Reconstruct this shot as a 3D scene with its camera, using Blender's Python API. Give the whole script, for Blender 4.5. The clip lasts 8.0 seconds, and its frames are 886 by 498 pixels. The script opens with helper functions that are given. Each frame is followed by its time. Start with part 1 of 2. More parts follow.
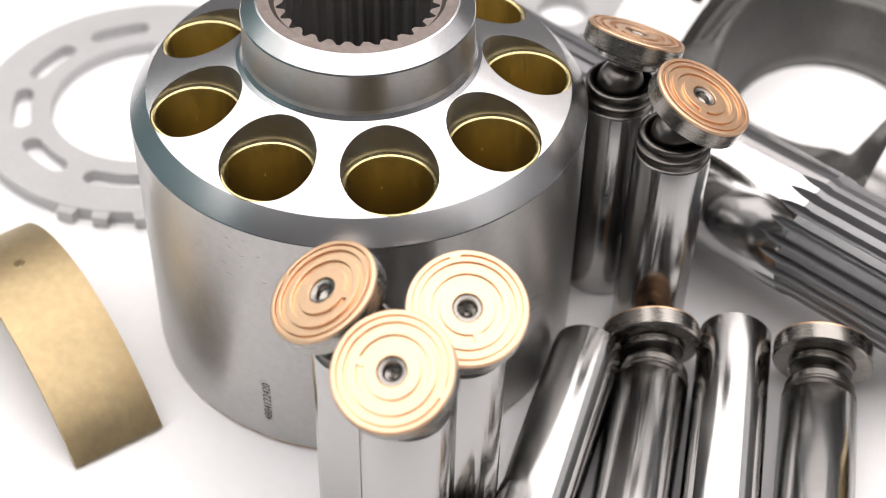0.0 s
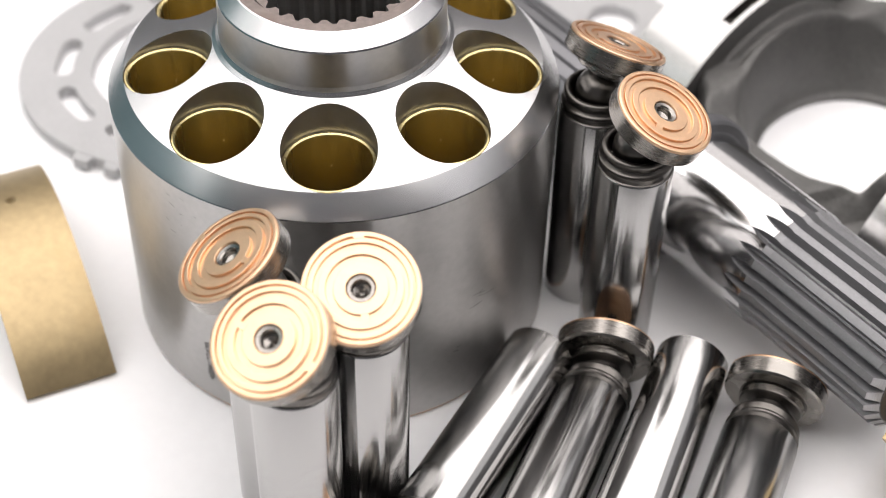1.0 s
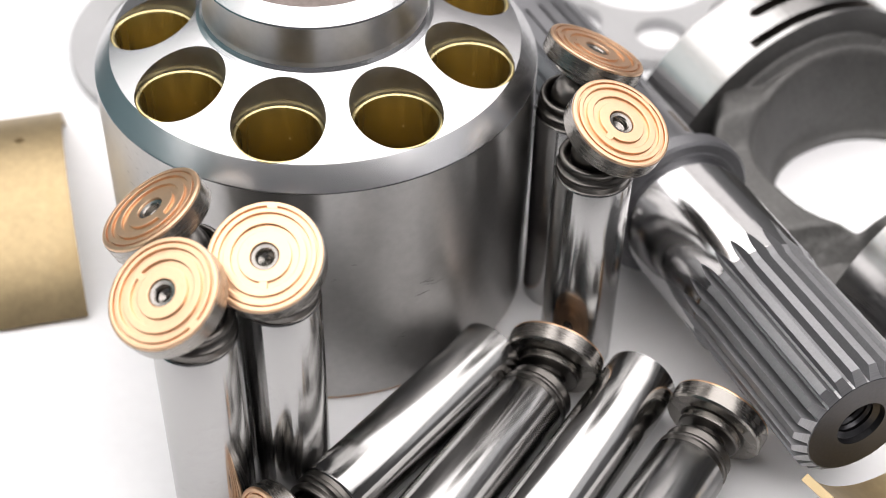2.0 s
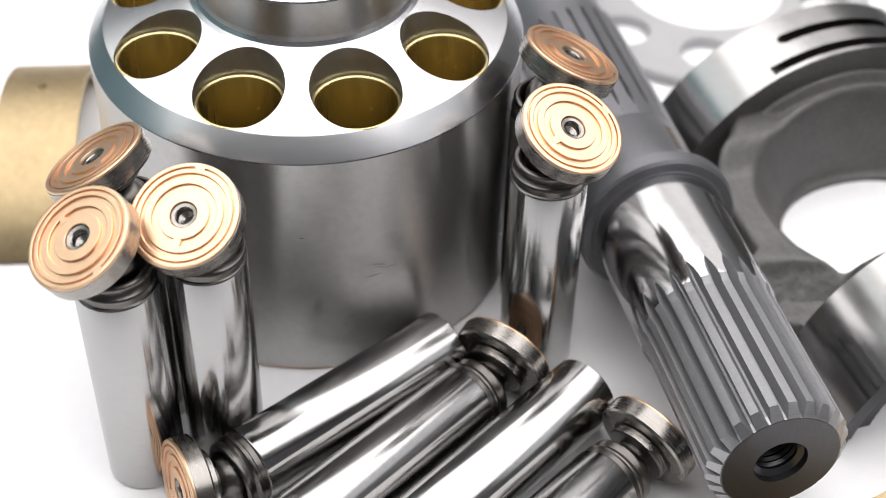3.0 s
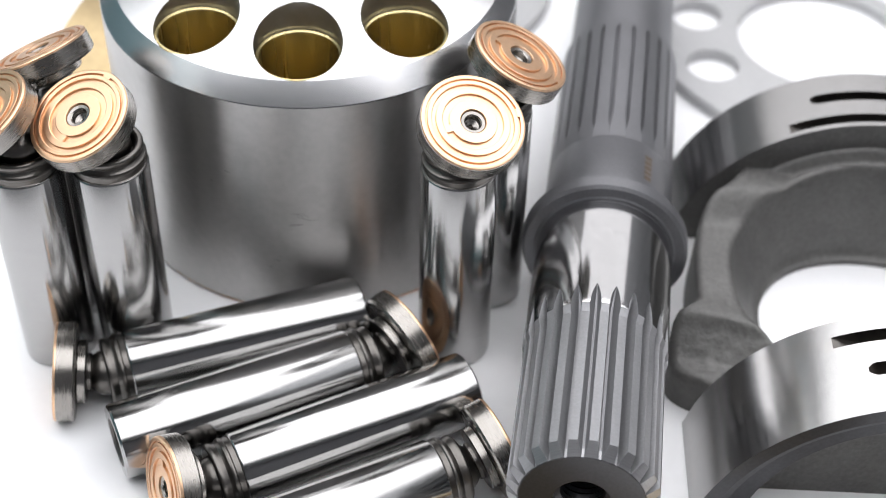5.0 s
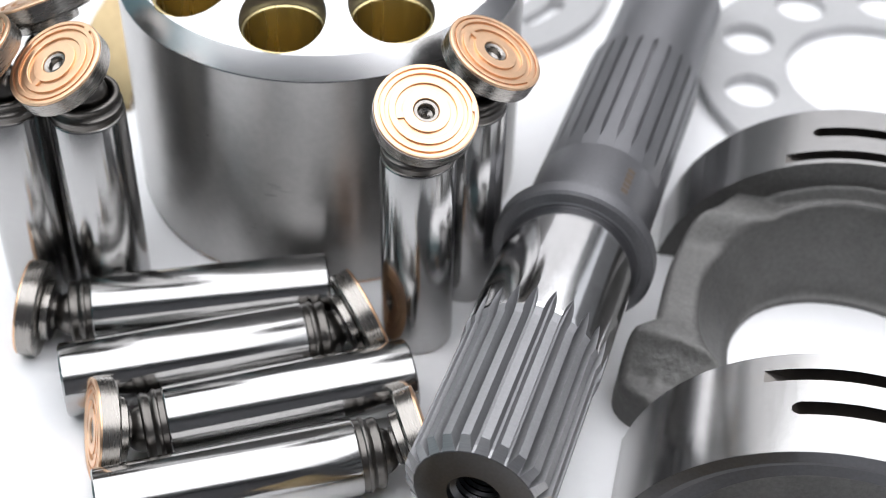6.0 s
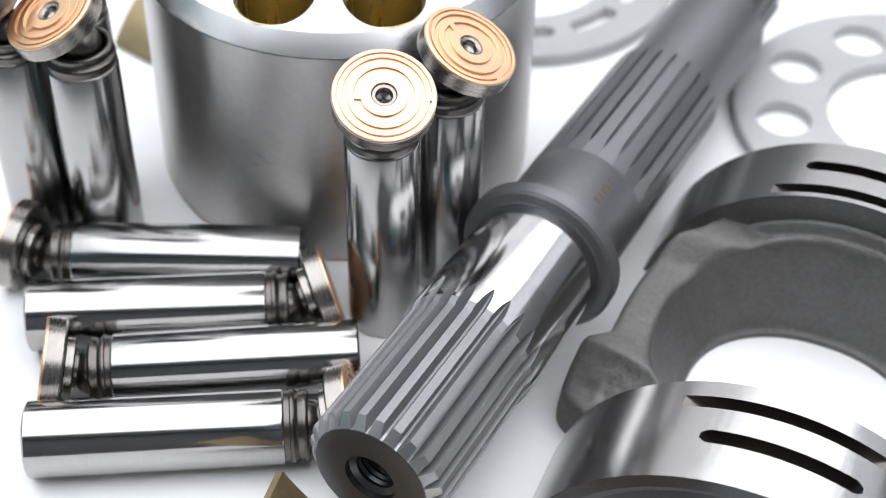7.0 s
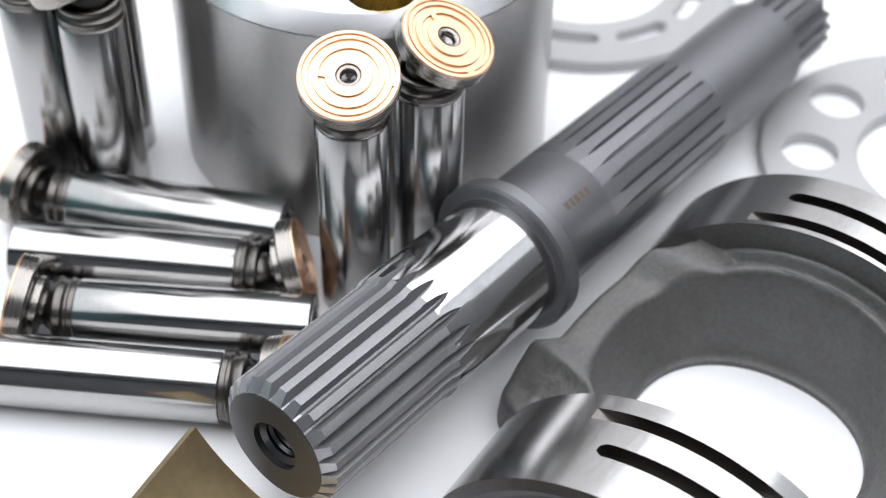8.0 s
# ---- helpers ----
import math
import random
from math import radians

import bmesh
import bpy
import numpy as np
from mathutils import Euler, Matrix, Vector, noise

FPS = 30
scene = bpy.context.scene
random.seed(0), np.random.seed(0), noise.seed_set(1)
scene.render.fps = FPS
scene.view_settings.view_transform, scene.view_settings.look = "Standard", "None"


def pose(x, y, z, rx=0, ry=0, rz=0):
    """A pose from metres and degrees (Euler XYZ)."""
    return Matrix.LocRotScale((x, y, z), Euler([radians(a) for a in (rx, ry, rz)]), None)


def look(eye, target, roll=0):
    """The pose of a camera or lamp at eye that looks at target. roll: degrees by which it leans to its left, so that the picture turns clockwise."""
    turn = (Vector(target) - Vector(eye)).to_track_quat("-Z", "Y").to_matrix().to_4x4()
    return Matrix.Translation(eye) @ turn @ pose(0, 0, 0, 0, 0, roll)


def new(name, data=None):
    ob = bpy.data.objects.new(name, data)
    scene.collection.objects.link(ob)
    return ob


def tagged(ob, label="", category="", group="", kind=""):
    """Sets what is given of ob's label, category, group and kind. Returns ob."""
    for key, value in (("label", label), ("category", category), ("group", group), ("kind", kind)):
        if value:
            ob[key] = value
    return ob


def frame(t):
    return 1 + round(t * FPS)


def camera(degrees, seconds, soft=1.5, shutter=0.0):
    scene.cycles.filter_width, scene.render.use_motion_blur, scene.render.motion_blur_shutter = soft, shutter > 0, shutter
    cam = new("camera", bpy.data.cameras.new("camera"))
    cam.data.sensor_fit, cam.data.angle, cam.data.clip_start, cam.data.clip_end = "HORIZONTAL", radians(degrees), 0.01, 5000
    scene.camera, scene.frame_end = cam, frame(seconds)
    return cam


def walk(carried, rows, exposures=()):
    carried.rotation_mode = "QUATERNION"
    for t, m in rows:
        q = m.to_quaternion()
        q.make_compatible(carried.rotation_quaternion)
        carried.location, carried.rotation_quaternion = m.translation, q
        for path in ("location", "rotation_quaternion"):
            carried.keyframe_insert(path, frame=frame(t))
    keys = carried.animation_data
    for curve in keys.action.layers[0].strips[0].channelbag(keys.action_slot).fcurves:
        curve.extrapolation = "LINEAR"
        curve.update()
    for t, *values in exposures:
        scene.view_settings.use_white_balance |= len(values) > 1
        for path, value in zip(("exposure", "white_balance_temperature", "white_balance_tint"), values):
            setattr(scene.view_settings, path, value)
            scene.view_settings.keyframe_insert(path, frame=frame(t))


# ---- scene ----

MM = 0.001

# ---- camera: stands still before a slowly turning table ----
cam = camera(33.0, 8.0, soft=0.55)
EYE = pose(0, -0.330, 0.2885, 90 - 43.06, 0, 3.669) @ pose(0, 0, 0, 0, 0, 1.379)
walk(cam, [(0.0, EYE), (8.0, EYE)], [(0.0, 0.42, 6800, 14), (3.5, 0.45, 6490, 12), (8.0, 0.48, 6200, 11)])
cam.data.dof.use_dof = True
cam.data.dof.focus_distance = 0.337
cam.data.dof.aperture_fstop = 12.5
TURN_RATE = 10.357  # degrees a second, clockwise from above


def turned(t):
    return pose(0, 0, 0, 0, 0, -TURN_RATE * t)


# ---- light: a dim studio with soft boxes overhead ----
world = bpy.data.worlds.new("studio_air")
world.use_nodes = True
world.node_tree.nodes["Background"].inputs[0].default_value = (0.9, 0.95, 1.0, 1)
world.node_tree.nodes["Background"].inputs[1].default_value = 0.025
scene.world = world


def softbox(name, eye, target, sx, sy, watts, colour=(1, 1, 1)):
    lamp = bpy.data.lights.new(name, "AREA")
    lamp.shape, lamp.size, lamp.size_y = "RECTANGLE", sx, sy
    lamp.energy, lamp.color = watts, colour
    ob = new(name, lamp)
    ob.matrix_world = look(eye, target)
    return ob


softbox("softbox_overhead", (0.0, 0.11, 0.94), (0.0, 0.11, 0.0), 1.80, 1.58, 18.5, (1.0, 0.99, 0.985))
softbox("softbox_back", (0.0, 0.95, 0.74), (0.0, 0.0, 0.45), 1.30, 0.36, 1.0, (1.0, 0.975, 0.96))
softbox("softbox_left", (-0.95, 0.15, 0.74), (0.0, 0.15, 0.45), 1.50, 0.36, 1.5, (1.0, 0.975, 0.95))
softbox("softbox_right", (0.95, 0.15, 0.74), (0.0, 0.15, 0.45), 1.50, 0.36, 1.0, (0.96, 0.98, 1.0))


# ---- materials ----
def material(name, colour, rough, metal=0.0, grain=900.0, spread=0.12, bump=0.0, stain=0.0, stain_scale=45.0,
             stain_colour=(0.02, 0.018, 0.015), rough_spread=0.08, stretch=(1, 1, 1), aniso=0.0):
    m = bpy.data.materials.new(name)
    m.use_nodes = True
    n, l = m.node_tree.nodes, m.node_tree.links
    b = n["Principled BSDF"]
    b.inputs["Metallic"].default_value = metal
    b.inputs["Anisotropic"].default_value = aniso
    b.inputs["Anisotropic Rotation"].default_value = 0.25 if aniso else 0.0
    co = n.new("ShaderNodeTexCoord")
    mp = n.new("ShaderNodeMapping")
    mp.inputs["Scale"].default_value = stretch
    l.new(co.outputs["Object"], mp.inputs[0])
    fine = n.new("ShaderNodeTexNoise")
    fine.inputs["Scale"].default_value, fine.inputs["Detail"].default_value = grain, 4
    l.new(mp.outputs[0], fine.inputs["Vector"])
    wide = n.new("ShaderNodeTexNoise")
    wide.inputs["Scale"].default_value, wide.inputs["Detail"].default_value = stain_scale, 6
    l.new(co.outputs["Object"], wide.inputs["Vector"])
    ramp = n.new("ShaderNodeValToRGB")
    other = tuple(c * (1 - 2 * spread) for c in colour)
    ramp.color_ramp.elements[0].position, ramp.color_ramp.elements[1].position = 0.3, 0.7
    ramp.color_ramp.elements[0].color, ramp.color_ramp.elements[1].color = (*other, 1), (*colour, 1)
    mixv = n.new("ShaderNodeMath")
    mixv.operation = "MULTIPLY_ADD"
    mixv.inputs[1].default_value = 0.5
    l.new(fine.outputs["Fac"], mixv.inputs[0])
    half = n.new("ShaderNodeMath")
    half.operation, half.inputs[1].default_value = "MULTIPLY", 0.5
    l.new(wide.outputs["Fac"], half.inputs[0])
    l.new(half.outputs[0], mixv.inputs[2])
    l.new(mixv.outputs[0], ramp.inputs[0])
    out = ramp.outputs[0]
    if stain:
        spots = n.new("ShaderNodeValToRGB")
        spots.color_ramp.elements[0].position, spots.color_ramp.elements[1].position = 0.60, 0.74
        spots.color_ramp.elements[0].color = (0, 0, 0, 1)
        spots.color_ramp.elements[1].color = (stain, stain, stain, 1)
        l.new(wide.outputs["Fac"], spots.inputs[0])
        mix = n.new("ShaderNodeMix")
        mix.data_type = "RGBA"
        l.new(spots.outputs[0], mix.inputs[0])
        l.new(out, mix.inputs[6])
        mix.inputs[7].default_value = (*stain_colour, 1)
        out = mix.outputs[2]
    l.new(out, b.inputs["Base Color"])
    rr = n.new("ShaderNodeMapRange")
    rr.inputs[3].default_value, rr.inputs[4].default_value = max(0.02, rough - rough_spread), rough + rough_spread
    l.new(mixv.outputs[0], rr.inputs[0])
    l.new(rr.outputs[0], b.inputs["Roughness"])
    if bump:
        bp = n.new("ShaderNodeBump")
        bp.inputs["Strength"].default_value, bp.inputs["Distance"].default_value = bump, 0.0002
        l.new(fine.outputs["Fac"], bp.inputs["Height"])
        l.new(bp.outputs[0], b.inputs["Normal"])
    return m


BLOCK_STEEL = material("brushed_block_steel", (0.49, 0.48, 0.47), 0.33, 1.0, 500, 0.08, 0.01, 0.25, 40, (0.12, 0.11, 0.10), aniso=0.75)
FACE_STEEL = material("turned_face_steel", (0.60, 0.60, 0.61), 0.26, 1.0, 1400, 0.03, 0.0, rough_spread=0.015)
POLISHED = material("polished_piston_steel", (0.45, 0.445, 0.44), 0.15, 1.0, 2600, 0.05, 0.0, 0.2, 420, (0.25, 0.23, 0.2), 0.04, (0.04, 0.04, 1), aniso=0.8)
DARK_STEEL = material("dark_slipper_steel", (0.36, 0.34, 0.315), 0.27, 1.0, 2200, 0.12, 0.04, rough_spread=0.1, stretch=(0.1, 0.1, 1))
# Dark neck steel, also used to put shade into hollows and oil slots
NECK_SHADE_STEEL = material("dark_neck_and_shade_steel", (0.16, 0.15, 0.14), 0.30, 1.0, 900, 0.12, 0.04)
BRONZE = material("bronze_slipper_face", (0.87, 0.58, 0.375), 0.37, 1.0, 700, 0.06, 0.03, 0.35, 160, (0.70, 0.44, 0.27))
BRASS = material("brass_bore_lining", (0.64, 0.535, 0.275), 0.27, 1.0, 260, 0.08, 0.0, rough_spread=0.03, stain_scale=30.0, stretch=(1, 1, 0.03))
SHELL = material("dull_bronze_shell", (0.50, 0.385, 0.22), 0.44, 0.9, 400, 0.14, 0.08, 0.5, 60, (0.40, 0.29, 0.15))
SHAFT_STEEL = material("grey_phosphated_steel", (0.225, 0.225, 0.238), 0.38, 0.7, 1500, 0.12, 0.08)
TOOTH_STEEL = material("machined_tooth_steel", (0.30, 0.30, 0.31), 0.52, 0.65, 1500, 0.12, 0.12, rough_spread=0.06)
MILLED = material("milled_chamfer_steel", (0.42, 0.42, 0.43), 0.36, 0.95, 2600, 0.12, 0.35, rough_spread=0.05, stretch=(1, 0.05, 1))
OXIDE = material("oxidised_rim_steel", (0.30, 0.255, 0.235), 0.38, 1.0, 700, 0.2, 0.05, 0.5, 120, (0.16, 0.11, 0.09))
JOURNAL = material("ground_journal_steel", (0.68, 0.675, 0.68), 0.11, 1.0, 900, 0.06, 0.0, 0.15, 120, rough_spread=0.03, aniso=0.5)
CAST = material("rough_cast_iron", (0.15, 0.147, 0.142), 0.52, 0.4, 800, 0.22, 0.9, 0.25, 70)
GROUND_ARC = material("ground_arc_steel", (0.47, 0.465, 0.46), 0.19, 1.0, 600, 0.06, 0.01, 0.25, 45, (0.36, 0.31, 0.25), 0.03)
PLATE = material("matt_plate_steel", (0.47, 0.47, 0.475), 0.45, 0.35, 900, 0.08, 0.06)
SCUFF = material("grey_scuff", (0.24, 0.23, 0.22), 0.45, 0.8)
END_STEEL = material("turned_end_steel", (0.10, 0.10, 0.106), 0.34, 0.9, 1200, 0.15, 0.05)
STAMP = material("brown_stamp", (0.12, 0.085, 0.06), 0.6)
INK = material("etched_ink", (0.05, 0.045, 0.04), 0.6)
WHITE = material("white_table_top", (0.88, 0.88, 0.89), 0.45, 0.0, 300, 0.02, 0.02)
TENT = material("pale_tent_fabric", (0.55, 0.55, 0.56), 0.9, 0.0, 60, 0.06)
BACK = material("dark_grey_fabric", (0.20, 0.20, 0.205), 0.9, 0.0, 60, 0.08)
WALL = material("dark_studio_paint", (0.14, 0.14, 0.15), 0.8, 0.0, 60, 0.1)
TEAL = material("teal_studio_paint", (0.15, 0.27, 0.29), 0.7, 0.0, 60, 0.1)
FLOOR = material("grey_studio_floor", (0.12, 0.12, 0.12), 0.7, 0.0, 60, 0.1)


# ---- mesh helpers (millimetres in, metres out) ----
def finish(name, bm, mat, angle=32.0):
    bmesh.ops.recalc_face_normals(bm, faces=bm.faces)
    bmesh.ops.scale(bm, vec=(MM, MM, MM), verts=bm.verts)
    me = bpy.data.meshes.new(name)
    bm.to_mesh(me)
    bm.free()
    me.materials.append(mat)
    me.shade_smooth()
    me.set_sharp_from_angle(angle=radians(angle))
    return me


def part(name, bm, mat, parent, label="", m=None, angle=32.0):
    me = bm if isinstance(bm, bpy.types.Mesh) else finish(name, bm, mat, angle)
    ob = new(name, me)
    ob.parent = parent
    if m is not None:
        ob.matrix_basis = m
    return tagged(ob, label)


def thing(name, m, label, category, group="", kind=""):
    ob = new(name)
    ob.empty_display_size = 0.01
    ob.matrix_basis = m
    return tagged(ob, label, category, group, kind)


def at(x, y, z, rx=0, ry=0, rz=0):
    return pose(x * MM, y * MM, z * MM, rx, ry, rz)


def lathe(profile, seg=64, closed=False):
    """Turns (radius, height) pairs about z. Open ends at radius 0 close themselves; closed joins last to first."""
    bm = bmesh.new()
    rings = []
    for r, z in profile:
        if r < 1e-6:
            rings.append([bm.verts.new((0, 0, z))])
        else:
            rings.append([bm.verts.new((r * math.cos(2 * math.pi * i / seg), r * math.sin(2 * math.pi * i / seg), z)) for i in range(seg)])
    pairs = list(zip(rings, rings[1:])) + ([(rings[-1], rings[0])] if closed else [])
    for a, b in pairs:
        for i in range(seg):
            j = (i + 1) % seg
            vs = [a[i % len(a)], a[j % len(a)], b[j % len(b)], b[i % len(b)]]
            vs = list(dict.fromkeys(vs))
            if len(vs) > 2:
                bm.faces.new(vs)
    return bm


def arc(cx, cy, r, a0, a1, n=6):
    return [(cx + r * math.cos(radians(a0 + (a1 - a0) * i / n)), cy + r * math.sin(radians(a0 + (a1 - a0) * i / n))) for i in range(n + 1)]


def prism(outline, z0, z1, shrink_top=0.0):
    """An upright prism over a closed outline."""
    bm = bmesh.new()
    low = [bm.verts.new((x, y, z0)) for x, y in outline]
    high = [bm.verts.new((x * (1 - shrink_top), y * (1 - shrink_top), z1)) for x, y in outline]
    n = len(outline)
    for i in range(n):
        bm.faces.new((low[i], low[(i + 1) % n], high[(i + 1) % n], high[i]))
    bm.faces.new(low[::-1])
    bm.faces.new(high)
    return bm


def moved(bm, m):
    bmesh.ops.transform(bm, matrix=m, verts=bm.verts)
    return bm


def mmove(x, y, z, rx=0, ry=0, rz=0):
    return pose(x, y, z, rx, ry, rz)


def carve(bm, cutters, operation="DIFFERENCE"):
    """The solid less (or joined with) the cutters, as a bmesh."""
    def solid(b):
        bmesh.ops.recalc_face_normals(b, faces=b.faces)
        me = bpy.data.meshes.new("tmp")
        b.to_mesh(me)
        b.free()
        return new("tmp", me)
    base = solid(bm)
    tools = [solid(c) for c in cutters]
    for t in tools:
        mod = base.modifiers.new("cut", "BOOLEAN")
        mod.object, mod.operation, mod.solver = t, operation, "EXACT"
    dg = bpy.context.evaluated_depsgraph_get()
    dg.update()
    me = bpy.data.meshes.new_from_object(base.evaluated_get(dg))
    out = bmesh.new()
    out.from_mesh(me)
    for o in (base, *tools):
        old = o.data
        bpy.data.objects.remove(o)
        bpy.data.meshes.remove(old)
    bpy.data.meshes.remove(me)
    bmesh.ops.remove_doubles(out, verts=out.verts, dist=0.002)
    return out


# ---- the studio ----
def slab(name, x0, x1, y0, y1, z0, z1, mat, label):
    bm = prism([(x0, y0), (x1, y0), (x1, y1), (x0, y1)], z0, z1)
    ob = new(name, finish(name, bm, mat))
    return tagged(ob, label, "wall" if "wall" in name else name, kind="structure")


slab("floor", -1060, 1060, -1060, 1060, -800, -750, FLOOR, "plain grey studio floor under the table")
slab("ceiling", -1060, 1060, -1060, 1060, 1000, 1050, TENT, "pale fabric ceiling of the studio tent")
slab("wall_north", -1000, 1000, 1000, 1060, -750, 1000, BACK, "dark grey fabric studio wall behind the table")
slab("wall_south", -1000, 1000, -1060, -1000, -750, 1000, WALL, "dark painted studio wall behind the camera")
slab("wall_east", 1000, 1060, -1060, 1060, -750, 1000, BACK, "dark grey fabric studio wall beside the table")
slab("wall_west", -1060, -1000, -1060, 1060, -750, 1000, TEAL, "teal painted studio wall beside the table")

TURNING = []
turntable = thing("turntable", at(0, 0, 0), "round glossy white display turntable under the pump parts", "turntable")
part("table_disc", lathe([(0, -14), (416, -14), (420, -11), (420, -2.5), (417.5, 0), (0, 0)], 128), WHITE, turntable)
TURNING.append(turntable)
pedestal = thing("pedestal", at(0, 0, 0), "plain grey cylindrical pedestal on the studio floor", "pedestal")
part("column", lathe([(0, -750), (240, -750), (240, -15), (0, -15)], 64), FLOOR, pedestal)

# ---- cylinder block ----
BLOCK_X, BLOCK_Y = -39.23, -43.35
PITCH_R, BORE_PHASE = 39.85, -73.6


def cone_z(r):
    return 74.25 + (51 - r) * 0.357


def make_block():
    block = thing("cylinder_block", at(BLOCK_X, BLOCK_Y, 0), "machined steel pump cylinder block with nine brass-lined bores", "cylinder block")
    profile = [(0, 0.6), (53.4, 0.6)] + arc(53.7, 1.8, 1.2, -80, 0, 5) + [(54.9, 69.2), (54.75, 69.5), (50.8, 74.2), (50.6, 74.4)]
    profile += [(30.0, cone_z(30.0)), (28.9, cone_z(28.9) + 0.1), (28.0, cone_z(28.0) + 0.5), (27.35, cone_z(27.35) + 1.3), (27.1, cone_z(27) + 2.3),
                (27.1, 94.3), (26.9, 94.7), (23.6, 97.6), (23.2, 97.8), (20.4, 97.8), (19.2, 96.6), (0, 96.6)]
    bm = lathe(profile, 160)
    tools = []
    for k in range(9):
        a = radians(BORE_PHASE + 40 * k)
        x, y = PITCH_R * math.cos(a), PITCH_R * math.sin(a)
        tools.append(moved(lathe([(0, 12), (10.9, 12), (10.9, 120), (0, 120)], 56), mmove(x, y, 0)))
    teeth = 27
    star = []
    for i in range(teeth):
        for da, r in ((-0.30, 18.9), (-0.14, 18.9), (0.06, 17.2), (0.34, 17.2)):
            a = 2 * math.pi * (i + da) / teeth
            star.append((r * math.cos(a), r * math.sin(a)))
    tools.append(prism(star, 5, 120))
    body = part("body", carve(bm, tools), BLOCK_STEEL, block, angle=9)
    body.data.materials.append(FACE_STEEL)
    body.data.materials.append(OXIDE)
    for f in body.data.polygons:
        r = math.hypot(f.center.x, f.center.y) / MM
        if f.center.z > 0.0690 and f.normal.z > 0.3:
            f.material_index = 1
        if f.center.z > 0.0960 and r < 22.9:
            f.material_index = 2
        # Brighter steel on the upper bore walls stands in for light off the brass
        if 28.5 < r < 51 and f.center.z > 0.0730 and abs(f.normal.z) < 0.1:
            f.material_index = 1
    lining = finish("bushing", lathe([(9.6, 14), (9.6, 73.6), (9.8, 74.1), (10.2, 74.35), (10.6, 74.3), (10.86, 73.9), (10.86, 14)], 56, True), BRASS)
    for k in range(9):
        a = radians(BORE_PHASE + 40 * k)
        m = at(PITCH_R * math.cos(a), PITCH_R * math.sin(a), 0)
        part("bushing", lining, BRASS, block, "brass bore lining", m)
    part("base_ring", lathe([(46, 0), (54.1, 0), (54.3, 0.3), (54.0, 0.62), (46, 0.62)], 128, True), BRONZE, block, "thin bronze face under the block")
    # faint dark scuffs on the side
    rng = random.Random(5)
    for a0, z0, count, spread in ((-33, 34, 5, 3.0), (-112, 62, 9, 5.0), (-40, 20, 3, 3.0), (-60, 40, 3, 8.0)):
        for _ in range(count):
            a, z, w, h = radians(a0 + rng.gauss(0, spread * 0.7)), z0 + rng.gauss(0, spread * 0.6), rng.uniform(0.3, 1.2) * (2.2 if a0 == -33 else 1), rng.uniform(0.05, 0.16)
            tilt, sb = rng.uniform(-0.5, 0.3), bmesh.new()
            ring = []
            for k in range(10):
                q = 2 * math.pi * k / 10
                du, dv = w * math.cos(q) * rng.uniform(0.7, 1.1), h * math.sin(q) * rng.uniform(0.6, 1.3)
                b = a + du / 54.95
                ring.append(sb.verts.new((54.95 * math.cos(b), 54.95 * math.sin(b), z + dv + tilt * du)))
            sb.faces.new(ring)
            part("scuff_mark", sb, SCUFF, block)
    # part number etched up the side
    cu = bpy.data.curves.new("number", "FONT")
    cu.body, cu.size, cu.align_x, cu.align_y = "4884122420", 3.1, "CENTER", "CENTER"
    tmp = new("tmp", cu)
    dg = bpy.context.evaluated_depsgraph_get()
    dg.update()
    me = bpy.data.meshes.new_from_object(tmp.evaluated_get(dg))
    bpy.data.objects.remove(tmp)
    bm = bmesh.new()
    bm.from_mesh(me)
    for v in bm.verts:
        along, across = v.co.x * 0.86, v.co.y
        a = radians(-108.3) - across / 54.95
        v.co = (54.96 * math.cos(a), 54.96 * math.sin(a), 14.6 + along)
    part("etched_number", bm, INK, block, "etched part number 4884122420")
    return block


TURNING.append(make_block())

# ---- pistons with slippers ----
PIST_R = 9.3
BALL_Z = 66.0


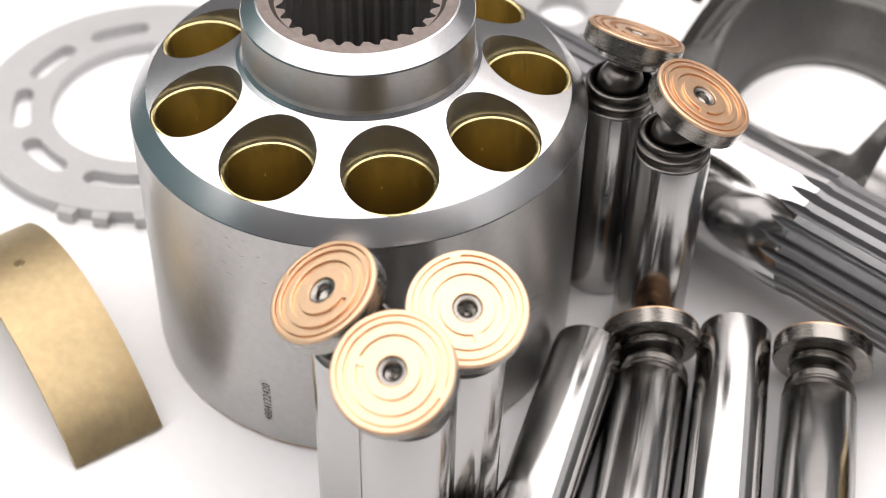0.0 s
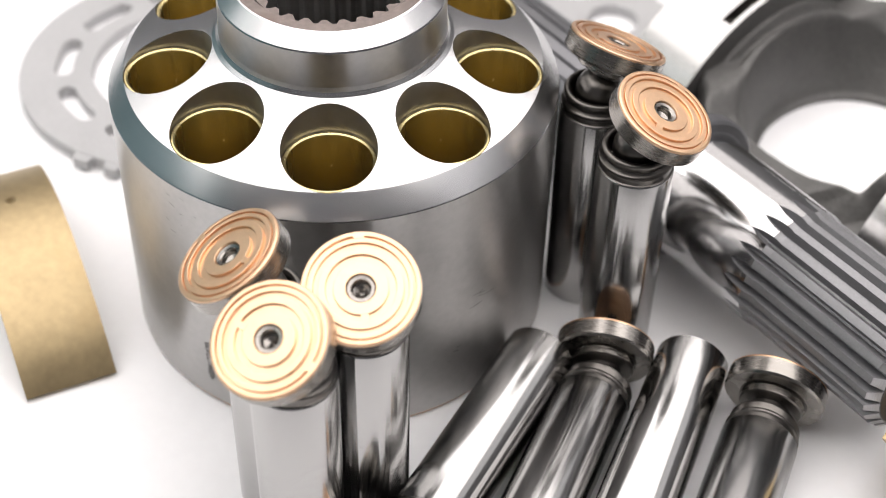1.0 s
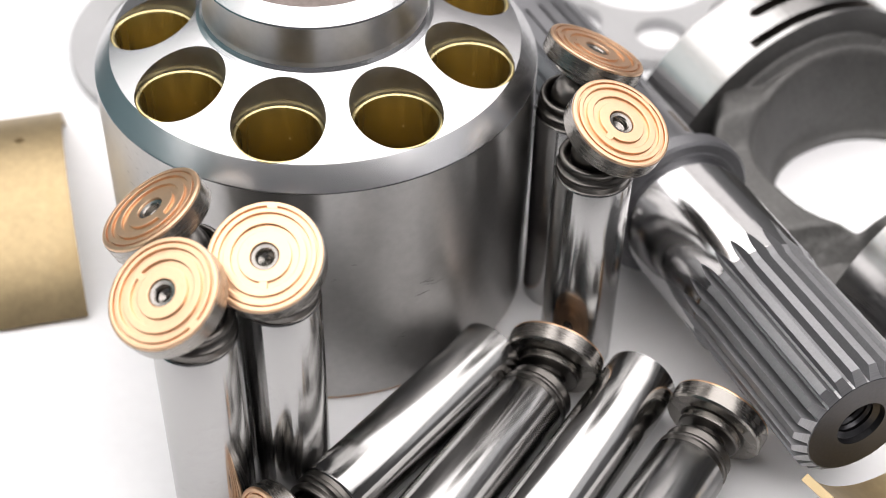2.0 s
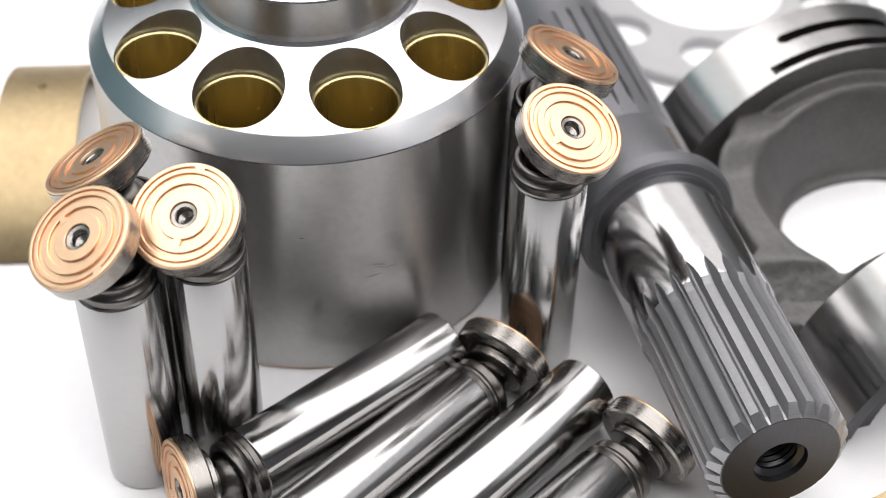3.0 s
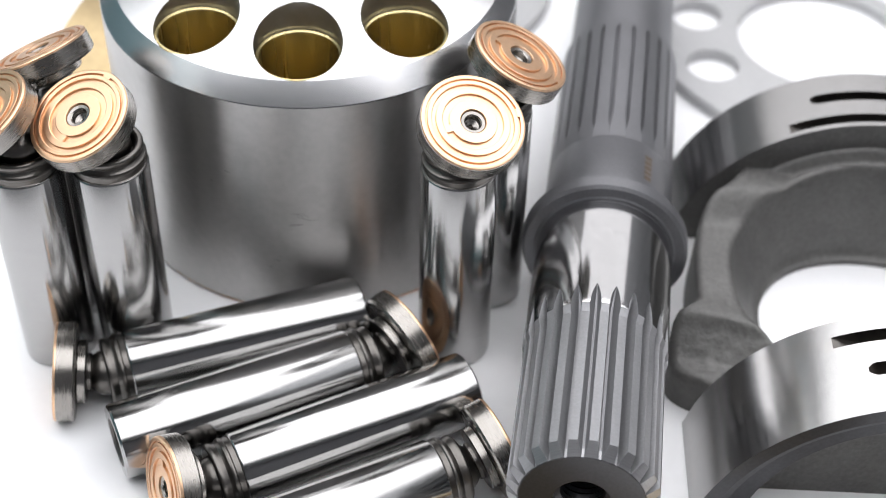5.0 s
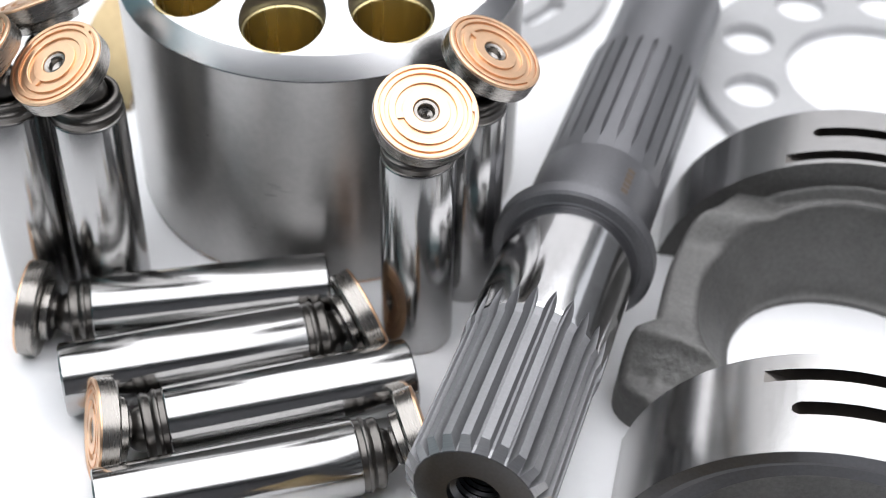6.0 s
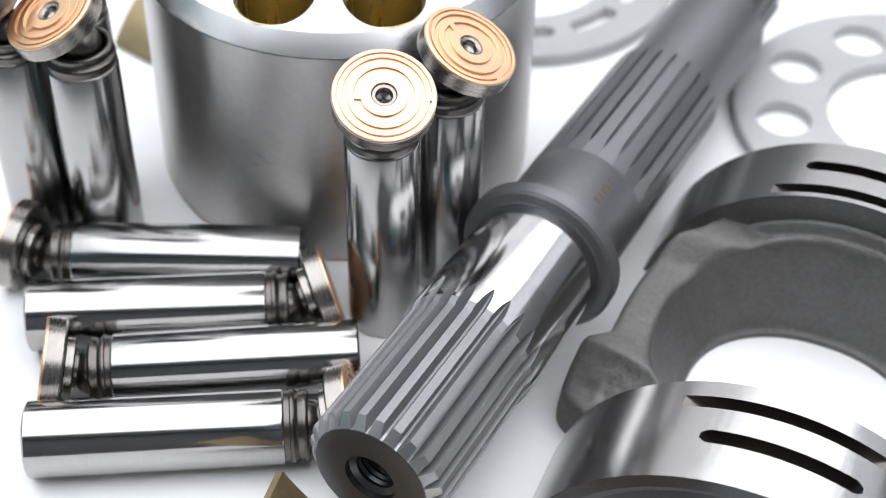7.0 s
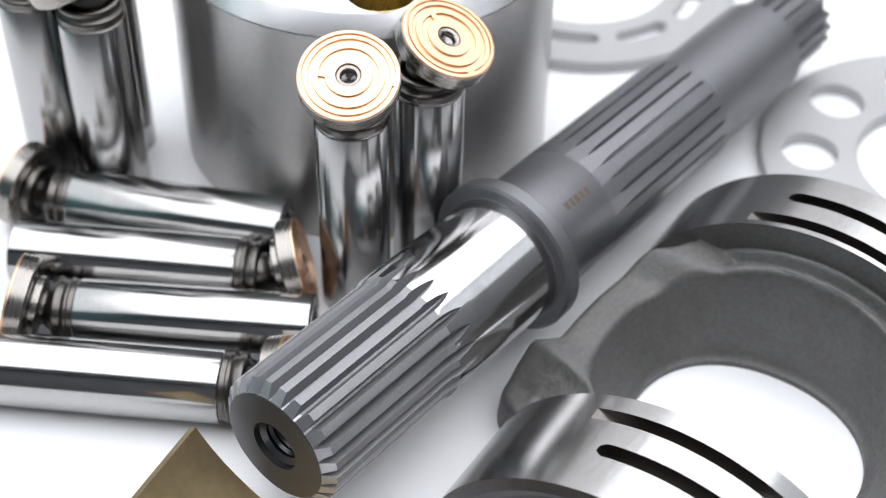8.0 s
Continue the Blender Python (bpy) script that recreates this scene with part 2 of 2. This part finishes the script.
def build_piston_meshes():
    body = [(5.6, 40)] + [(5.6, 0.6), (6.2, 0), (8.8, 0), (PIST_R, 0.5), (PIST_R, 60.6), (PIST_R - 0.25, 61.0), (8.75, 61.2), (8.75, 62.2)]
    body += arc(8.35, 63.1, 0.75, -60, 75, 4) + [(8.15, 64.5)] + arc(7.75, 66.0, 0.9, -25, 160, 6)
    body += [(6.3, 64.6), (6.3, 62.0), (0, 62.0)]
    body = [(0, 40)] + body
    ball = [(0, -5.7)] + [(5.9 * math.cos(radians(a)), 5.9 * math.sin(radians(a))) for a in range(-75, 50, 12)] + [(4.7, 4.4), (4.7, 5.2)]
    ball += [(7.5, 5.4), (7.9, 5.7), (7.9, 7.5), (7.6, 7.8), (8.4, 7.9), (11.9, 7.9), (12.4, 8.4), (12.4, 12.4), (12.25, 12.45), (3.2, 12.3), (1.9, 12.2), (1.75, 11.0), (0.6, 10.3), (0.5, 9.0), (0, 9.0)]
    grooves = ((5.65, 7.2), (8.75, 9.75), (10.75, 11.2))
    top = 13.15
    face = [(3.02, 12.0), (3.05, top - 0.1), (3.15, top)]
    for g0, g1 in grooves:
        face += [(g0 - 0.12, top), (g0 - 0.02, top - 0.05), (g0 + 0.03, top - 0.60), (g1 - 0.10, top - 0.60), (g1, top - 0.06), (g1 + 0.14, top)]
    face += [(11.85, top), (12.15, top - 0.1), (12.3, top - 0.3), (12.3, 12.35), (3.3, 12.35), (3.3, 12.0)]
    ring = lathe(face, 72, True)
    return (finish("barrel", lathe(body, 72), POLISHED), finish("ball_joint", lathe(ball, 72), DARK_STEEL),
            finish("face_plate", ring, BRONZE, 18), finish("oil_hole", lathe([(1.85, 11), (1.85, 12.3), (2.1, 12.6), (2.8, 12.75), (3.0, 12.6), (3.0, 11)], 48, True), DARK_STEEL))


BARREL, BALL, FACE, HOLE = build_piston_meshes()
BRIDGE = finish("groove_bridge", prism([(-0.86, -0.85), (0.80, -0.7), (0.84, 0.75), (-0.80, 0.9)], 12.4, 13.16), BRONZE)
NOTCH = finish("groove_bridge", prism([(-0.36, -1.1), (0.62, -0.9), (0.66, 1.0), (-0.32, 1.2)], 12.4, 13.16), BRONZE)
# Darker ball and neck; shade under the collar is put into the colour
BALL.materials.append(NECK_SHADE_STEEL)
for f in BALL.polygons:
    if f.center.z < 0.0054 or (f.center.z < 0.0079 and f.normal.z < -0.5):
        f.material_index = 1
# Darker shoulder; the hollow foot has its shade painted in
BARREL.materials.append(NECK_SHADE_STEEL)
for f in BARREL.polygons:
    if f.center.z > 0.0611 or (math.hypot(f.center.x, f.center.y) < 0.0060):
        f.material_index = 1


def make_piston(m, tilt, toward, spin, label, group):
    """m: the barrel's pose (its foot at the origin, up its axis); the slipper leans by tilt degrees toward an azimuth in the barrel's own space."""
    piston = thing("piston", m, label, "piston", group)
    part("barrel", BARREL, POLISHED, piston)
    lean = at(0, 0, BALL_Z) @ pose(0, 0, 0, 0, 0, toward) @ pose(0, 0, 0, 0, tilt, 0) @ pose(0, 0, 0, 0, 0, spin - toward)
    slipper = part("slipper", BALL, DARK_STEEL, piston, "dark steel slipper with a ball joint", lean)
    part("face_plate", FACE, BRONZE, slipper, "grooved bronze slipper face")
    for r, a, bridge in ((6.42, 200, BRIDGE), (11.05, 14, NOTCH)):
        part("groove_bridge", bridge, BRONZE, slipper, m=at(r * math.cos(radians(a)), r * math.sin(radians(a)), 0, 0, 0, a))
    part("oil_hole", HOLE, DARK_STEEL, slipper, "small oil hole")
    TURNING.append(piston)
    return piston


STANDING = "polished steel piston standing upright with a bronze-faced slipper"
for x, y, tilt, toward, spin in ((-19.3, -133.3, 29.5, -109, 322), (-9.2, -115.8, 26.1, -80, 94), (-31.6, -116.9, 29.5, -161, 134),
                                       (36.6, -46.7, 24.5, -3, 64), (23.7, -27.3, 26.0, 58, 18)):
    make_piston(at(x, y, 0), tilt, toward, spin, STANDING, "standing pistons")

LYING = "polished steel piston lying on its side with a tilted slipper"
for sx, sy, ex, ey, tilt, toward, spin in ((6.1, -128.5, 21.2, -65.8, 15, -60, 20), (37.2, -73.3, 27.5, -138.1, 18, 40, 60),
                                           (50.4, -122.6, 58.7, -57.5, 14, 0, 130), (78.7, -73.5, 69.4, -139.8, 14, 0, 200)):
    dx, dy = sx - ex, sy - ey
    heading = math.degrees(math.atan2(dy, dx))
    # the barrel's own z runs along the heading, its own x points up
    lay = Matrix(((0, -math.sin(radians(heading)), math.cos(radians(heading)), 0), (0, math.cos(radians(heading)), math.sin(radians(heading)), 0), (1, 0, 0, 0), (0, 0, 0, 1)))
    lay = at(ex, ey, PIST_R) @ lay
    make_piston(lay, tilt, toward, spin, LYING, "lying pistons")


# ---- splined drive shaft ----
JOURNAL_R, TOOTH_PHASE = 17.5, 3.3


def make_shaft():
    heading, drop = (-0.7481, 0.6629), 0.038
    up = Vector((heading[0], heading[1], -drop)).normalized()
    side = up.cross(Vector((0, 0, 1))).normalized()
    top = side.cross(up).normalized()
    m = Matrix(((top.x, side.x, up.x, 112.14 * MM), (top.y, side.y, up.y, -64.65 * MM), (top.z, side.z, up.z, 27.5 * MM), (0, 0, 0, 1)))
    shaft = thing("drive_shaft", m, "grey steel splined pump shaft with a polished journal and collar", "shaft")
    core = [(0, 14), (4.9, 14), (5.35, 13.2), (4.9, 12.4), (5.35, 11.6), (4.9, 10.8), (5.35, 10), (4.9, 9.2), (5.35, 8.4), (4.9, 7.6), (5.35, 6.8), (4.9, 6),
            (5.35, 5.2), (4.9, 4.4), (5.35, 3.6), (5.0, 2.6), (6.2, 1.6), (6.4, 0), (13.9, 0), (14.05, 0.15), (14.05, 58)]
    core_part = part("core", lathe(core, 84), END_STEEL, shaft, "dark turned end with a threaded hole", angle=40)
    part("journal", lathe([(14.0, 54.9), (JOURNAL_R, 54.9), (JOURNAL_R, 83.4), (JOURNAL_R - 0.5, 83.9), (14.0, 83.9)], 96, True), JOURNAL, shaft, "polished bearing journal")
    part("collar", lathe([(14, 83.2), (17.9, 83.2), (18.3, 83.5), (20.6, 83.6), (21.4, 84.3), (21.4, 88.0), (20.6, 88.8), (18.0, 89.2), (17.0, 90.2), (14, 90.2)], 96, True), SHAFT_STEEL, shaft)
    part("middle", lathe([(12, 86.5), (16.9, 86.5), (16.9, 112), (15.6, 116), (15.6, 167), (16.75, 167.6), (16.75, 169.2), (15.3, 171), (15.3, 214), (14.2, 215.4), (11.2, 216), (11.2, 239), (10.4, 240), (0, 240)], 84),
         SHAFT_STEEL, shaft)

    # front spline: one sector a tooth, its grooves running out to points in the journal
    teeth = 24
    half = math.pi / teeth
    tb = bmesh.new()
    # height along the shaft, crest radius, root radius, half the root's width
    stations = ((0.15, 14.25, 14.05, 0.30), (2.5, 16.9, 14.1, 0.30), (42.6, 16.9, 14.1, 0.30), (43.7, 17.3, 14.1, 0.30), (45.0, JOURNAL_R, 14.2, 0.29),
                (46.8, JOURNAL_R, 14.6, 0.27), (48.4, JOURNAL_R, 15.2, 0.23), (49.8, JOURNAL_R, 16.0, 0.16), (50.9, JOURNAL_R, 16.85, 0.08), (51.6, JOURNAL_R, 17.48, 0.02), (55.0, JOURNAL_R, 17.49, 0.01))
    rows = []
    for z, crest, root, wide in stations:
        edge = (wide + (crest - root) * 0.32) / crest
        ring = [(13.2, -half), (root, -half), (root, -half + wide / root), (crest, -half + edge)]
        ring += [(crest, (-half + edge) * q) for q in (0.5, 0.0)]
        ring += [(r, -a) for r, a in ring[4::-1]]
        rows.append([tb.verts.new((r * math.cos(a), r * math.sin(a), z)) for r, a in ring])
    n = len(rows[0])
    for a, b in zip(rows, rows[1:]):
        for i in range(n):
            tb.faces.new((a[i], a[(i + 1) % n], b[(i + 1) % n], b[i]))
    tb.faces.new(rows[0][::-1])
    tb.faces.new(rows[-1])
    tooth = finish("spline_tooth", tb, TOOTH_STEEL, 14)
    tooth.materials.append(JOURNAL)
    tooth.materials.append(MILLED)
    for f in tooth.polygons:
        if f.center.z > 44.9 * MM and math.hypot(f.center.x, f.center.y) > (JOURNAL_R - 0.12) * MM:
            f.material_index = 1
        if f.center.z < 2.4 * MM and f.normal.x > 0.2:
            f.material_index = 2
    for i in range(teeth):
        part("spline_tooth", tooth, TOOTH_STEEL, shaft, m=pose(0, 0, 0, 0, 0, 360 * i / teeth + TOOTH_PHASE))
    for k, w in enumerate((1.6, 1.3, 1.7, 1.5, 1.4)):
        sb = prism([(-w / 2, -1.05), (w / 2, -1.05), (w / 2, 1.05), (-w / 2, 1.05)], 16.84, 16.93)
        part("stamp_bar", moved(sb, mmove(0, 0, 97.9 + 2.1 * k) @ mmove(0, 0, 0, 0, 0, 33) @ mmove(0, 0, 0, 0, 90, 0)), STAMP, shaft, "brown stamped mark")
    # broad shallow teeth of the block's seat, parted by narrow pointed grooves
    def ring(z, half_low, half_top, r_top, r_low=13.7):
        return [tb.verts.new(c) for c in ((r_low, -half_low, z), (r_top, -half_top, z), (r_top + 0.07, 0, z), (r_top, half_top, z), (r_low, half_low, z))]
    def bar(name, rings, mat):
        for a, b in zip(rings, rings[1:]):
            for i in range(5):
                tb.faces.new((a[i], a[(i + 1) % 5], b[(i + 1) % 5], b[i]))
        tb.faces.new(rings[0][::-1])
        tb.faces.new(rings[-1])
        return finish(name, tb, mat, 20)
    tb = bmesh.new()
    rings = [ring(111.5, 2.2, 2.21, 16.83, 14.5), ring(115.5, 2.15, 2.20, 16.83, 14.8), ring(121, 1.75, 1.62, 16.83, 14.8), ring(164, 1.75, 1.62, 16.83, 14.8), ring(168.5, 2.0, 2.1, 16.7, 14.8)]
    tooth = bar("seat_tooth", rings, SHAFT_STEEL)
    for i in range(24):
        part("seat_tooth", tooth, SHAFT_STEEL, shaft, m=pose(0, 0, 0, 0, 0, 360 * i / 24 + 1.5))
    tb = bmesh.new()
    tooth = bar("tail_tooth", [ring(216.5, 1.3, 0.8, 12.8, 10.8), ring(238.5, 1.3, 0.8, 12.8, 10.8)], SHAFT_STEEL)
    for i in range(18):
        part("tail_tooth", tooth, SHAFT_STEEL, shaft, m=pose(0, 0, 0, 0, 0, 360 * i / 18))
    return shaft


TURNING.append(make_shaft())


# ---- swash plate: cast yoke with two ground bearing arcs ----
def rounded_outline(pts, times):
    """Corner cutting, for the soft outline of a casting."""
    for _ in range(times):
        out = []
        for (x0, y0), (x1, y1) in zip(pts, pts[1:] + pts[:1]):
            out += [(0.75 * x0 + 0.25 * x1, 0.75 * y0 + 0.25 * y1), (0.25 * x0 + 0.75 * x1, 0.25 * y0 + 0.75 * y1)]
        pts = out
    return pts


def ease(lo, hi, v):
    t = min(1.0, max(0.0, (v - lo) / (hi - lo)))
    return t * t * (3 - 2 * t)


def yoke_top(x, y):
    """Height of the casting's upper face: low arms, a crease before the near arc, arched lips along both arcs."""
    side, ay = abs(x), abs(y)
    h = 20.0 + 6.6 * ease(17, 27, -x)
    if x > 0:
        past = x - (14.0 + (52.0 - ay) * 0.29)
        h -= 0.85 * ease(-1, 2.5, past) * max(0.0, min(past, 9.0))
        h += 0.8 * ease(-9, 0, past) * (1 - ease(0, 3.4, past)) * ease(30, 44, ay)
    h -= 0.22 * max(0.0, ay - 46) * ease(4, 14, x)
    def arched(r):
        return -10.0 + math.sqrt(max(r * r - y * y, 1.0))
    lip = arched(43.6) - 1.5 * ease(30.2, 31.6, side) + 3.4 * ease(31.8, 34.4, side)
    if ay < 32:
        h += ease(20, 28, side) * (1 - ease(27, 31, ay)) * max(0.0, lip - h)
    if side > 33.6:
        h = min(h, max(1.0, arched(49.5)))
    return h


def yoke_mesh():
    half = [(-46, -33), (-40, -34.5), (-35, -35.5), (-30, -38.5), (-26, -43.5), (-20, -47), (-11, -48.6), (0, -49.4), (8, -49.4), (11, -50.0), (13, -54.2), (15, -56.0), (24, -57.0), (29, -54), (32, -48), (36, -46.5), (46, -40)]
    outline = rounded_outline(half + [(x, -y) for x, y in half[::-1]], 2)

    def reach(a):
        """Where the ray at angle a leaves the outline."""
        dx, dy = math.cos(a), math.sin(a)
        best = 0.0
        for (x0, y0), (x1, y1) in zip(outline, outline[1:] + outline[:1]):
            ex, ey = x1 - x0, y1 - y0
            den = dx * ey - dy * ex
            if abs(den) > 1e-9:
                t, u = (x0 * ey - y0 * ex) / den, (x0 * dy - y0 * dx) / den
                if -1e-6 <= u <= 1 + 1e-6 and t > best:
                    best = t
        return best

    def oval(a, rx, ry, power):
        return (abs(math.cos(a) / rx) ** power + abs(math.sin(a) / ry) ** power) ** (-1 / power)

    bm = bmesh.new()
    around, across = 360, 40
    columns = []
    for k in range(around):
        a = 2 * math.pi * k / around
        dx, dy = math.cos(a), math.sin(a)
        hole, rim, out = oval(a, 26.2, 29.4, 2.15), oval(a, 29.6, 38.6, 2.6), reach(a)
        pts = [(out, 0.0), (out, 2.0)]
        crest = yoke_top(dx * out, dy * out)
        pts += [(out - 0.3, crest * 0.5), (out - 0.6, max(2.4, crest - 2.6))]
        for i in range(across + 1):
            f = i / across
            r = (out - 0.6) * (1 - f) + rim * f
            drop = 0.0
            for gap in (out - 0.6 - r, r - rim):
                if gap < 2.4:
                    drop += 2.2 * (1 - math.sqrt(max(0.0, 1 - (1 - gap / 2.4) ** 2)))
            h = yoke_top(dx * r, dy * r)
            torn = 0.40 * ease(0.5, 3, dx * r - 15.5) * ease(34, 42, abs(dy * r))
            rough = torn * noise.noise((dx * r * 0.42, dy * r * 0.42, 9.0)) + 0.16 * noise.noise((dx * r * 0.35, dy * r * 0.35, h * 0.3)) + 0.09 * noise.noise((dx * r * 0.9, dy * r * 0.9, 4.0))
            pts.append((r, max(1.2, h - drop + rough)))
        lip = pts[-1][1]
        wall = hole + 2.2
        for f in (0.12, 0.3, 0.5, 0.7, 0.86, 0.96):
            pts.append((rim + (wall - rim) * f ** 1.25, lip + (4.2 - lip) * f))
        pts += [(wall - 0.2, 3.4), (hole + 1.2, 2.6), (hole + 0.9, 2.2), (hole, 1.7), (hole, 0.0)]
        columns.append([bm.verts.new((dx * r, dy * r, z)) for r, z in pts])
    n = len(columns[0])
    for a, b in zip(columns, columns[1:] + columns[:1]):
        for i in range(n):
            bm.faces.new((a[i], b[i], b[(i + 1) % n], a[(i + 1) % n]))
    return bm


def make_swash():
    ux, uy = 0.807, -0.591
    m = Matrix(((ux, -uy, 0, 93.6 * MM), (uy, ux, 0, 49 * MM), (0, 0, 1, 0), (0, 0, 0, 1)))
    swash = thing("swash_plate", m, "grey cast-iron swash plate with two slotted ground bearing arcs", "swash plate")
    # own x runs from arc to arc, own y along the arcs
    part("yoke", yoke_mesh(), CAST, swash, "rough cast yoke with an oval opening", angle=38)
    ra, zc = 53.0, -10.0
    a0 = math.degrees(math.acos(52.3 / ra))
    for sign in (-1, 1):
        wide = 64.0 if sign > 0 else 58.0
        x0, x1 = 34.8 * sign, wide * sign
        pts = [(-52.3, 0.0)] + [(-ra * math.cos(radians(a)), zc + ra * math.sin(radians(a))) for a in np.linspace(a0 + 3, 180 - a0 - 3, 60)] + [(52.3, 0.0)]
        seg = prism(pts, min(x0, x1), max(x0, x1))
        # outline lies in (y, z): send (x, y, z) to (z, x, y)
        moved(seg, Matrix(((0, 0, 1, 0), (1, 0, 0, 0), (0, 1, 0, 0), (0, 0, 0, 1))))
        tools = []
        for xs, y0, y1, end in ((41.2 if sign > 0 else 38.2, -22.8, 23, 1), (51.4 if sign > 0 else 48.0, -16.5, 19, 0)):
            w = 1.9
            tools.append(slot_tool(xs * sign, y0, y1, w, ra, zc, end))
        tools.append(moved(lathe([(0, -5), (40, -5), (40, 0), (46.5, 0), (46.5, 2.6), (49.5, 3.2), (49.5, 30), (0, 30)], 96), mmove((wide - 4.5) * sign, 0, zc, 0, 90 * sign, 0)))
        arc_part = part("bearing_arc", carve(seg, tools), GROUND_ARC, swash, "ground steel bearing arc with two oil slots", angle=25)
        arc_part.data.materials.append(CAST)
        arc_part.data.materials.append(END_STEEL)
        # Shade in the deep oil slots, painted as a darker wall colour
        arc_part.data.materials.append(NECK_SHADE_STEEL)
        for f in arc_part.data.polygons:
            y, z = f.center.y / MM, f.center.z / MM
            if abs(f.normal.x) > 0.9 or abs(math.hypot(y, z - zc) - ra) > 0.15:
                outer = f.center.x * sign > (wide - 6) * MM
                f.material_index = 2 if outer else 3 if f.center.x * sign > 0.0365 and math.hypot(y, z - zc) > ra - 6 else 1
    return swash


def slot_tool(x, y0, y1, w, ra, zc, pointed):
    """A curved bar that follows the arc, to cut an oil slot."""
    bm = bmesh.new()
    rows = []
    ts = np.linspace(y0, y1, 41)
    for i, y in enumerate(ts):
        a = math.asin(y / ra)
        edge = min(i, len(ts) - 1 - i)
        ww = w * ((0.35, 0.8, 1.0)[min(edge, 2)] if not pointed else 0.92)
        deep = 5.0 if not pointed else max(0.05, min(5.0, 0.75 * edge))
        rows.append([bm.verts.new((x + s * ww, (ra + h) * math.sin(a), zc + (ra + h) * math.cos(a))) for s, h in ((-1, -deep), (1, -deep), (1, 3.0), (-1, 3.0))])
    for a, b in zip(rows, rows[1:]):
        for i in range(4):
            bm.faces.new((a[i], a[(i + 1) % 4], b[(i + 1) % 4], b[i]))
    bm.faces.new(rows[0][::-1])
    bm.faces.new(rows[-1])
    return bm


TURNING.append(make_swash())


# ---- bronze bearing shells ----
def shell_mesh(half_angle, hole):
    bm = bmesh.new()
    R0, R1, w = 51.0, 53.0, 11.6
    n = 48
    rows = []
    for i in range(n + 1):
        a = radians(-half_angle + 2 * half_angle * i / n)
        rows.append([bm.verts.new((r * math.sin(a), y, r * math.cos(a))) for r, y in ((R0, -w), (R1, -w), (R1, w), (R0, w))])
    for a, b in zip(rows, rows[1:]):
        for i in range(4):
            bm.faces.new((a[i], a[(i + 1) % 4], b[(i + 1) % 4], b[i]))
    bm.faces.new(rows[0][::-1])
    bm.faces.new(rows[-1])
    if hole:
        bm = carve(bm, [moved(lathe([(0, 40), (1.5, 40), (1.5, 60), (0, 60)], 24), mmove(7.4, 0, 0))])
    return bm


def make_shell(x, y, heading, bowl, half_angle, label):
    """An arch on its two ends, or a bowl on its back."""
    drop = 51.0 * math.cos(radians(half_angle)) if not bowl else -53.0
    m = at(x, y, -drop, 0, 0, heading) @ (pose(0, 0, 0, 180, 0, 0) if bowl else pose(0, 0, 0))
    shell = thing("bearing_shell", m, label, "bearing shell", "bearing shells")
    part("strip", shell_mesh(half_angle, True), SHELL, shell)
    TURNING.append(shell)


make_shell(-120.6, -68.4, math.degrees(math.atan2(0.77, -0.64)), False, 55, "curved dull bronze bearing shell arched on its two ends")
make_shell(136.3, -51.0, math.degrees(math.atan2(0.868, 0.495)), True, 58, "curved dull bronze bearing shell lying on its back")


# ---- retainer plate and valve plate ----
def make_retainer():
    plate = thing("retainer_plate", at(-9.7, 131, 0), "flat grey steel retainer plate with nine round holes", "retainer plate")
    bm = lathe([(27.5, 0.4), (27.9, 0), (56.1, 0), (56.6, 0.5), (56.6, 3.6), (56.1, 4.1), (27.9, 4.1), (27.5, 3.7)], 144, True)
    tools = []
    a0 = math.degrees(math.atan2(89.5 - 131, -17 + 9.7))
    for k in range(9):
        a = radians(a0 + 40 * k)
        tools.append(moved(lathe([(0, -5), (8.6, -5), (8.6, 9), (0, 9)], 48), mmove(41.6 * math.cos(a), 41.6 * math.sin(a), 0)))
    part("disc", carve(bm, tools), PLATE, plate)
    return plate


def make_valve_plate():
    plate = thing("valve_plate", at(-115.6, 32.6, 0), "flat grey steel valve plate with kidney slots and edge lugs", "valve plate")
    bm = lathe([(30, 0), (52.6, 0), (52.8, 0.3), (52.8, 3.7), (52.6, 4), (30, 4)], 144, True)
    lugs = []
    for a, w in ((257, 3.4), (268, 3.0), (280, 2.4)):
        lugs.append(moved(prism([(51, -w), (55.5, -w * 0.7), (55.5, w * 0.7), (51, w)], 0.2, 3.8), mmove(0, 0, 0, 0, 0, a)))
    bm = carve(bm, lugs, "UNION")
    tools = []
    for a in (-13, 23.5, 60, 97 + 20, 155, 192, 230, 268, 307):
        half = 10.0
        path = [(41.9 * math.cos(radians(a + h)), 41.9 * math.sin(radians(a + h))) for h in np.linspace(-half, half, 12)]
        for side, turn0 in ((half, 0), (-half, 180)):
            cx, cy = 39.0 * math.cos(radians(a + side)), 39.0 * math.sin(radians(a + side))
            cap = [(cx + 2.9 * math.cos(radians(a + side + turn0 + q)), cy + 2.9 * math.sin(radians(a + side + turn0 + q))) for q in range(18, 180, 18)]
            path += cap
            if side > 0:
                path += [(36.1 * math.cos(radians(a + h)), 36.1 * math.sin(radians(a + h))) for h in np.linspace(half, -half, 12)]
        tools.append(prism(path, -4, 9))
    part("disc", carve(bm, tools), PLATE, plate)
    return plate


TURNING.append(make_retainer())
TURNING.append(make_valve_plate())


# ---- the turning ----
def motions():
    for ob in TURNING:
        base = ob.matrix_basis.copy()
        walk(ob, [(t / 4, turned(t / 4) @ base) for t in range(33)])


motions()
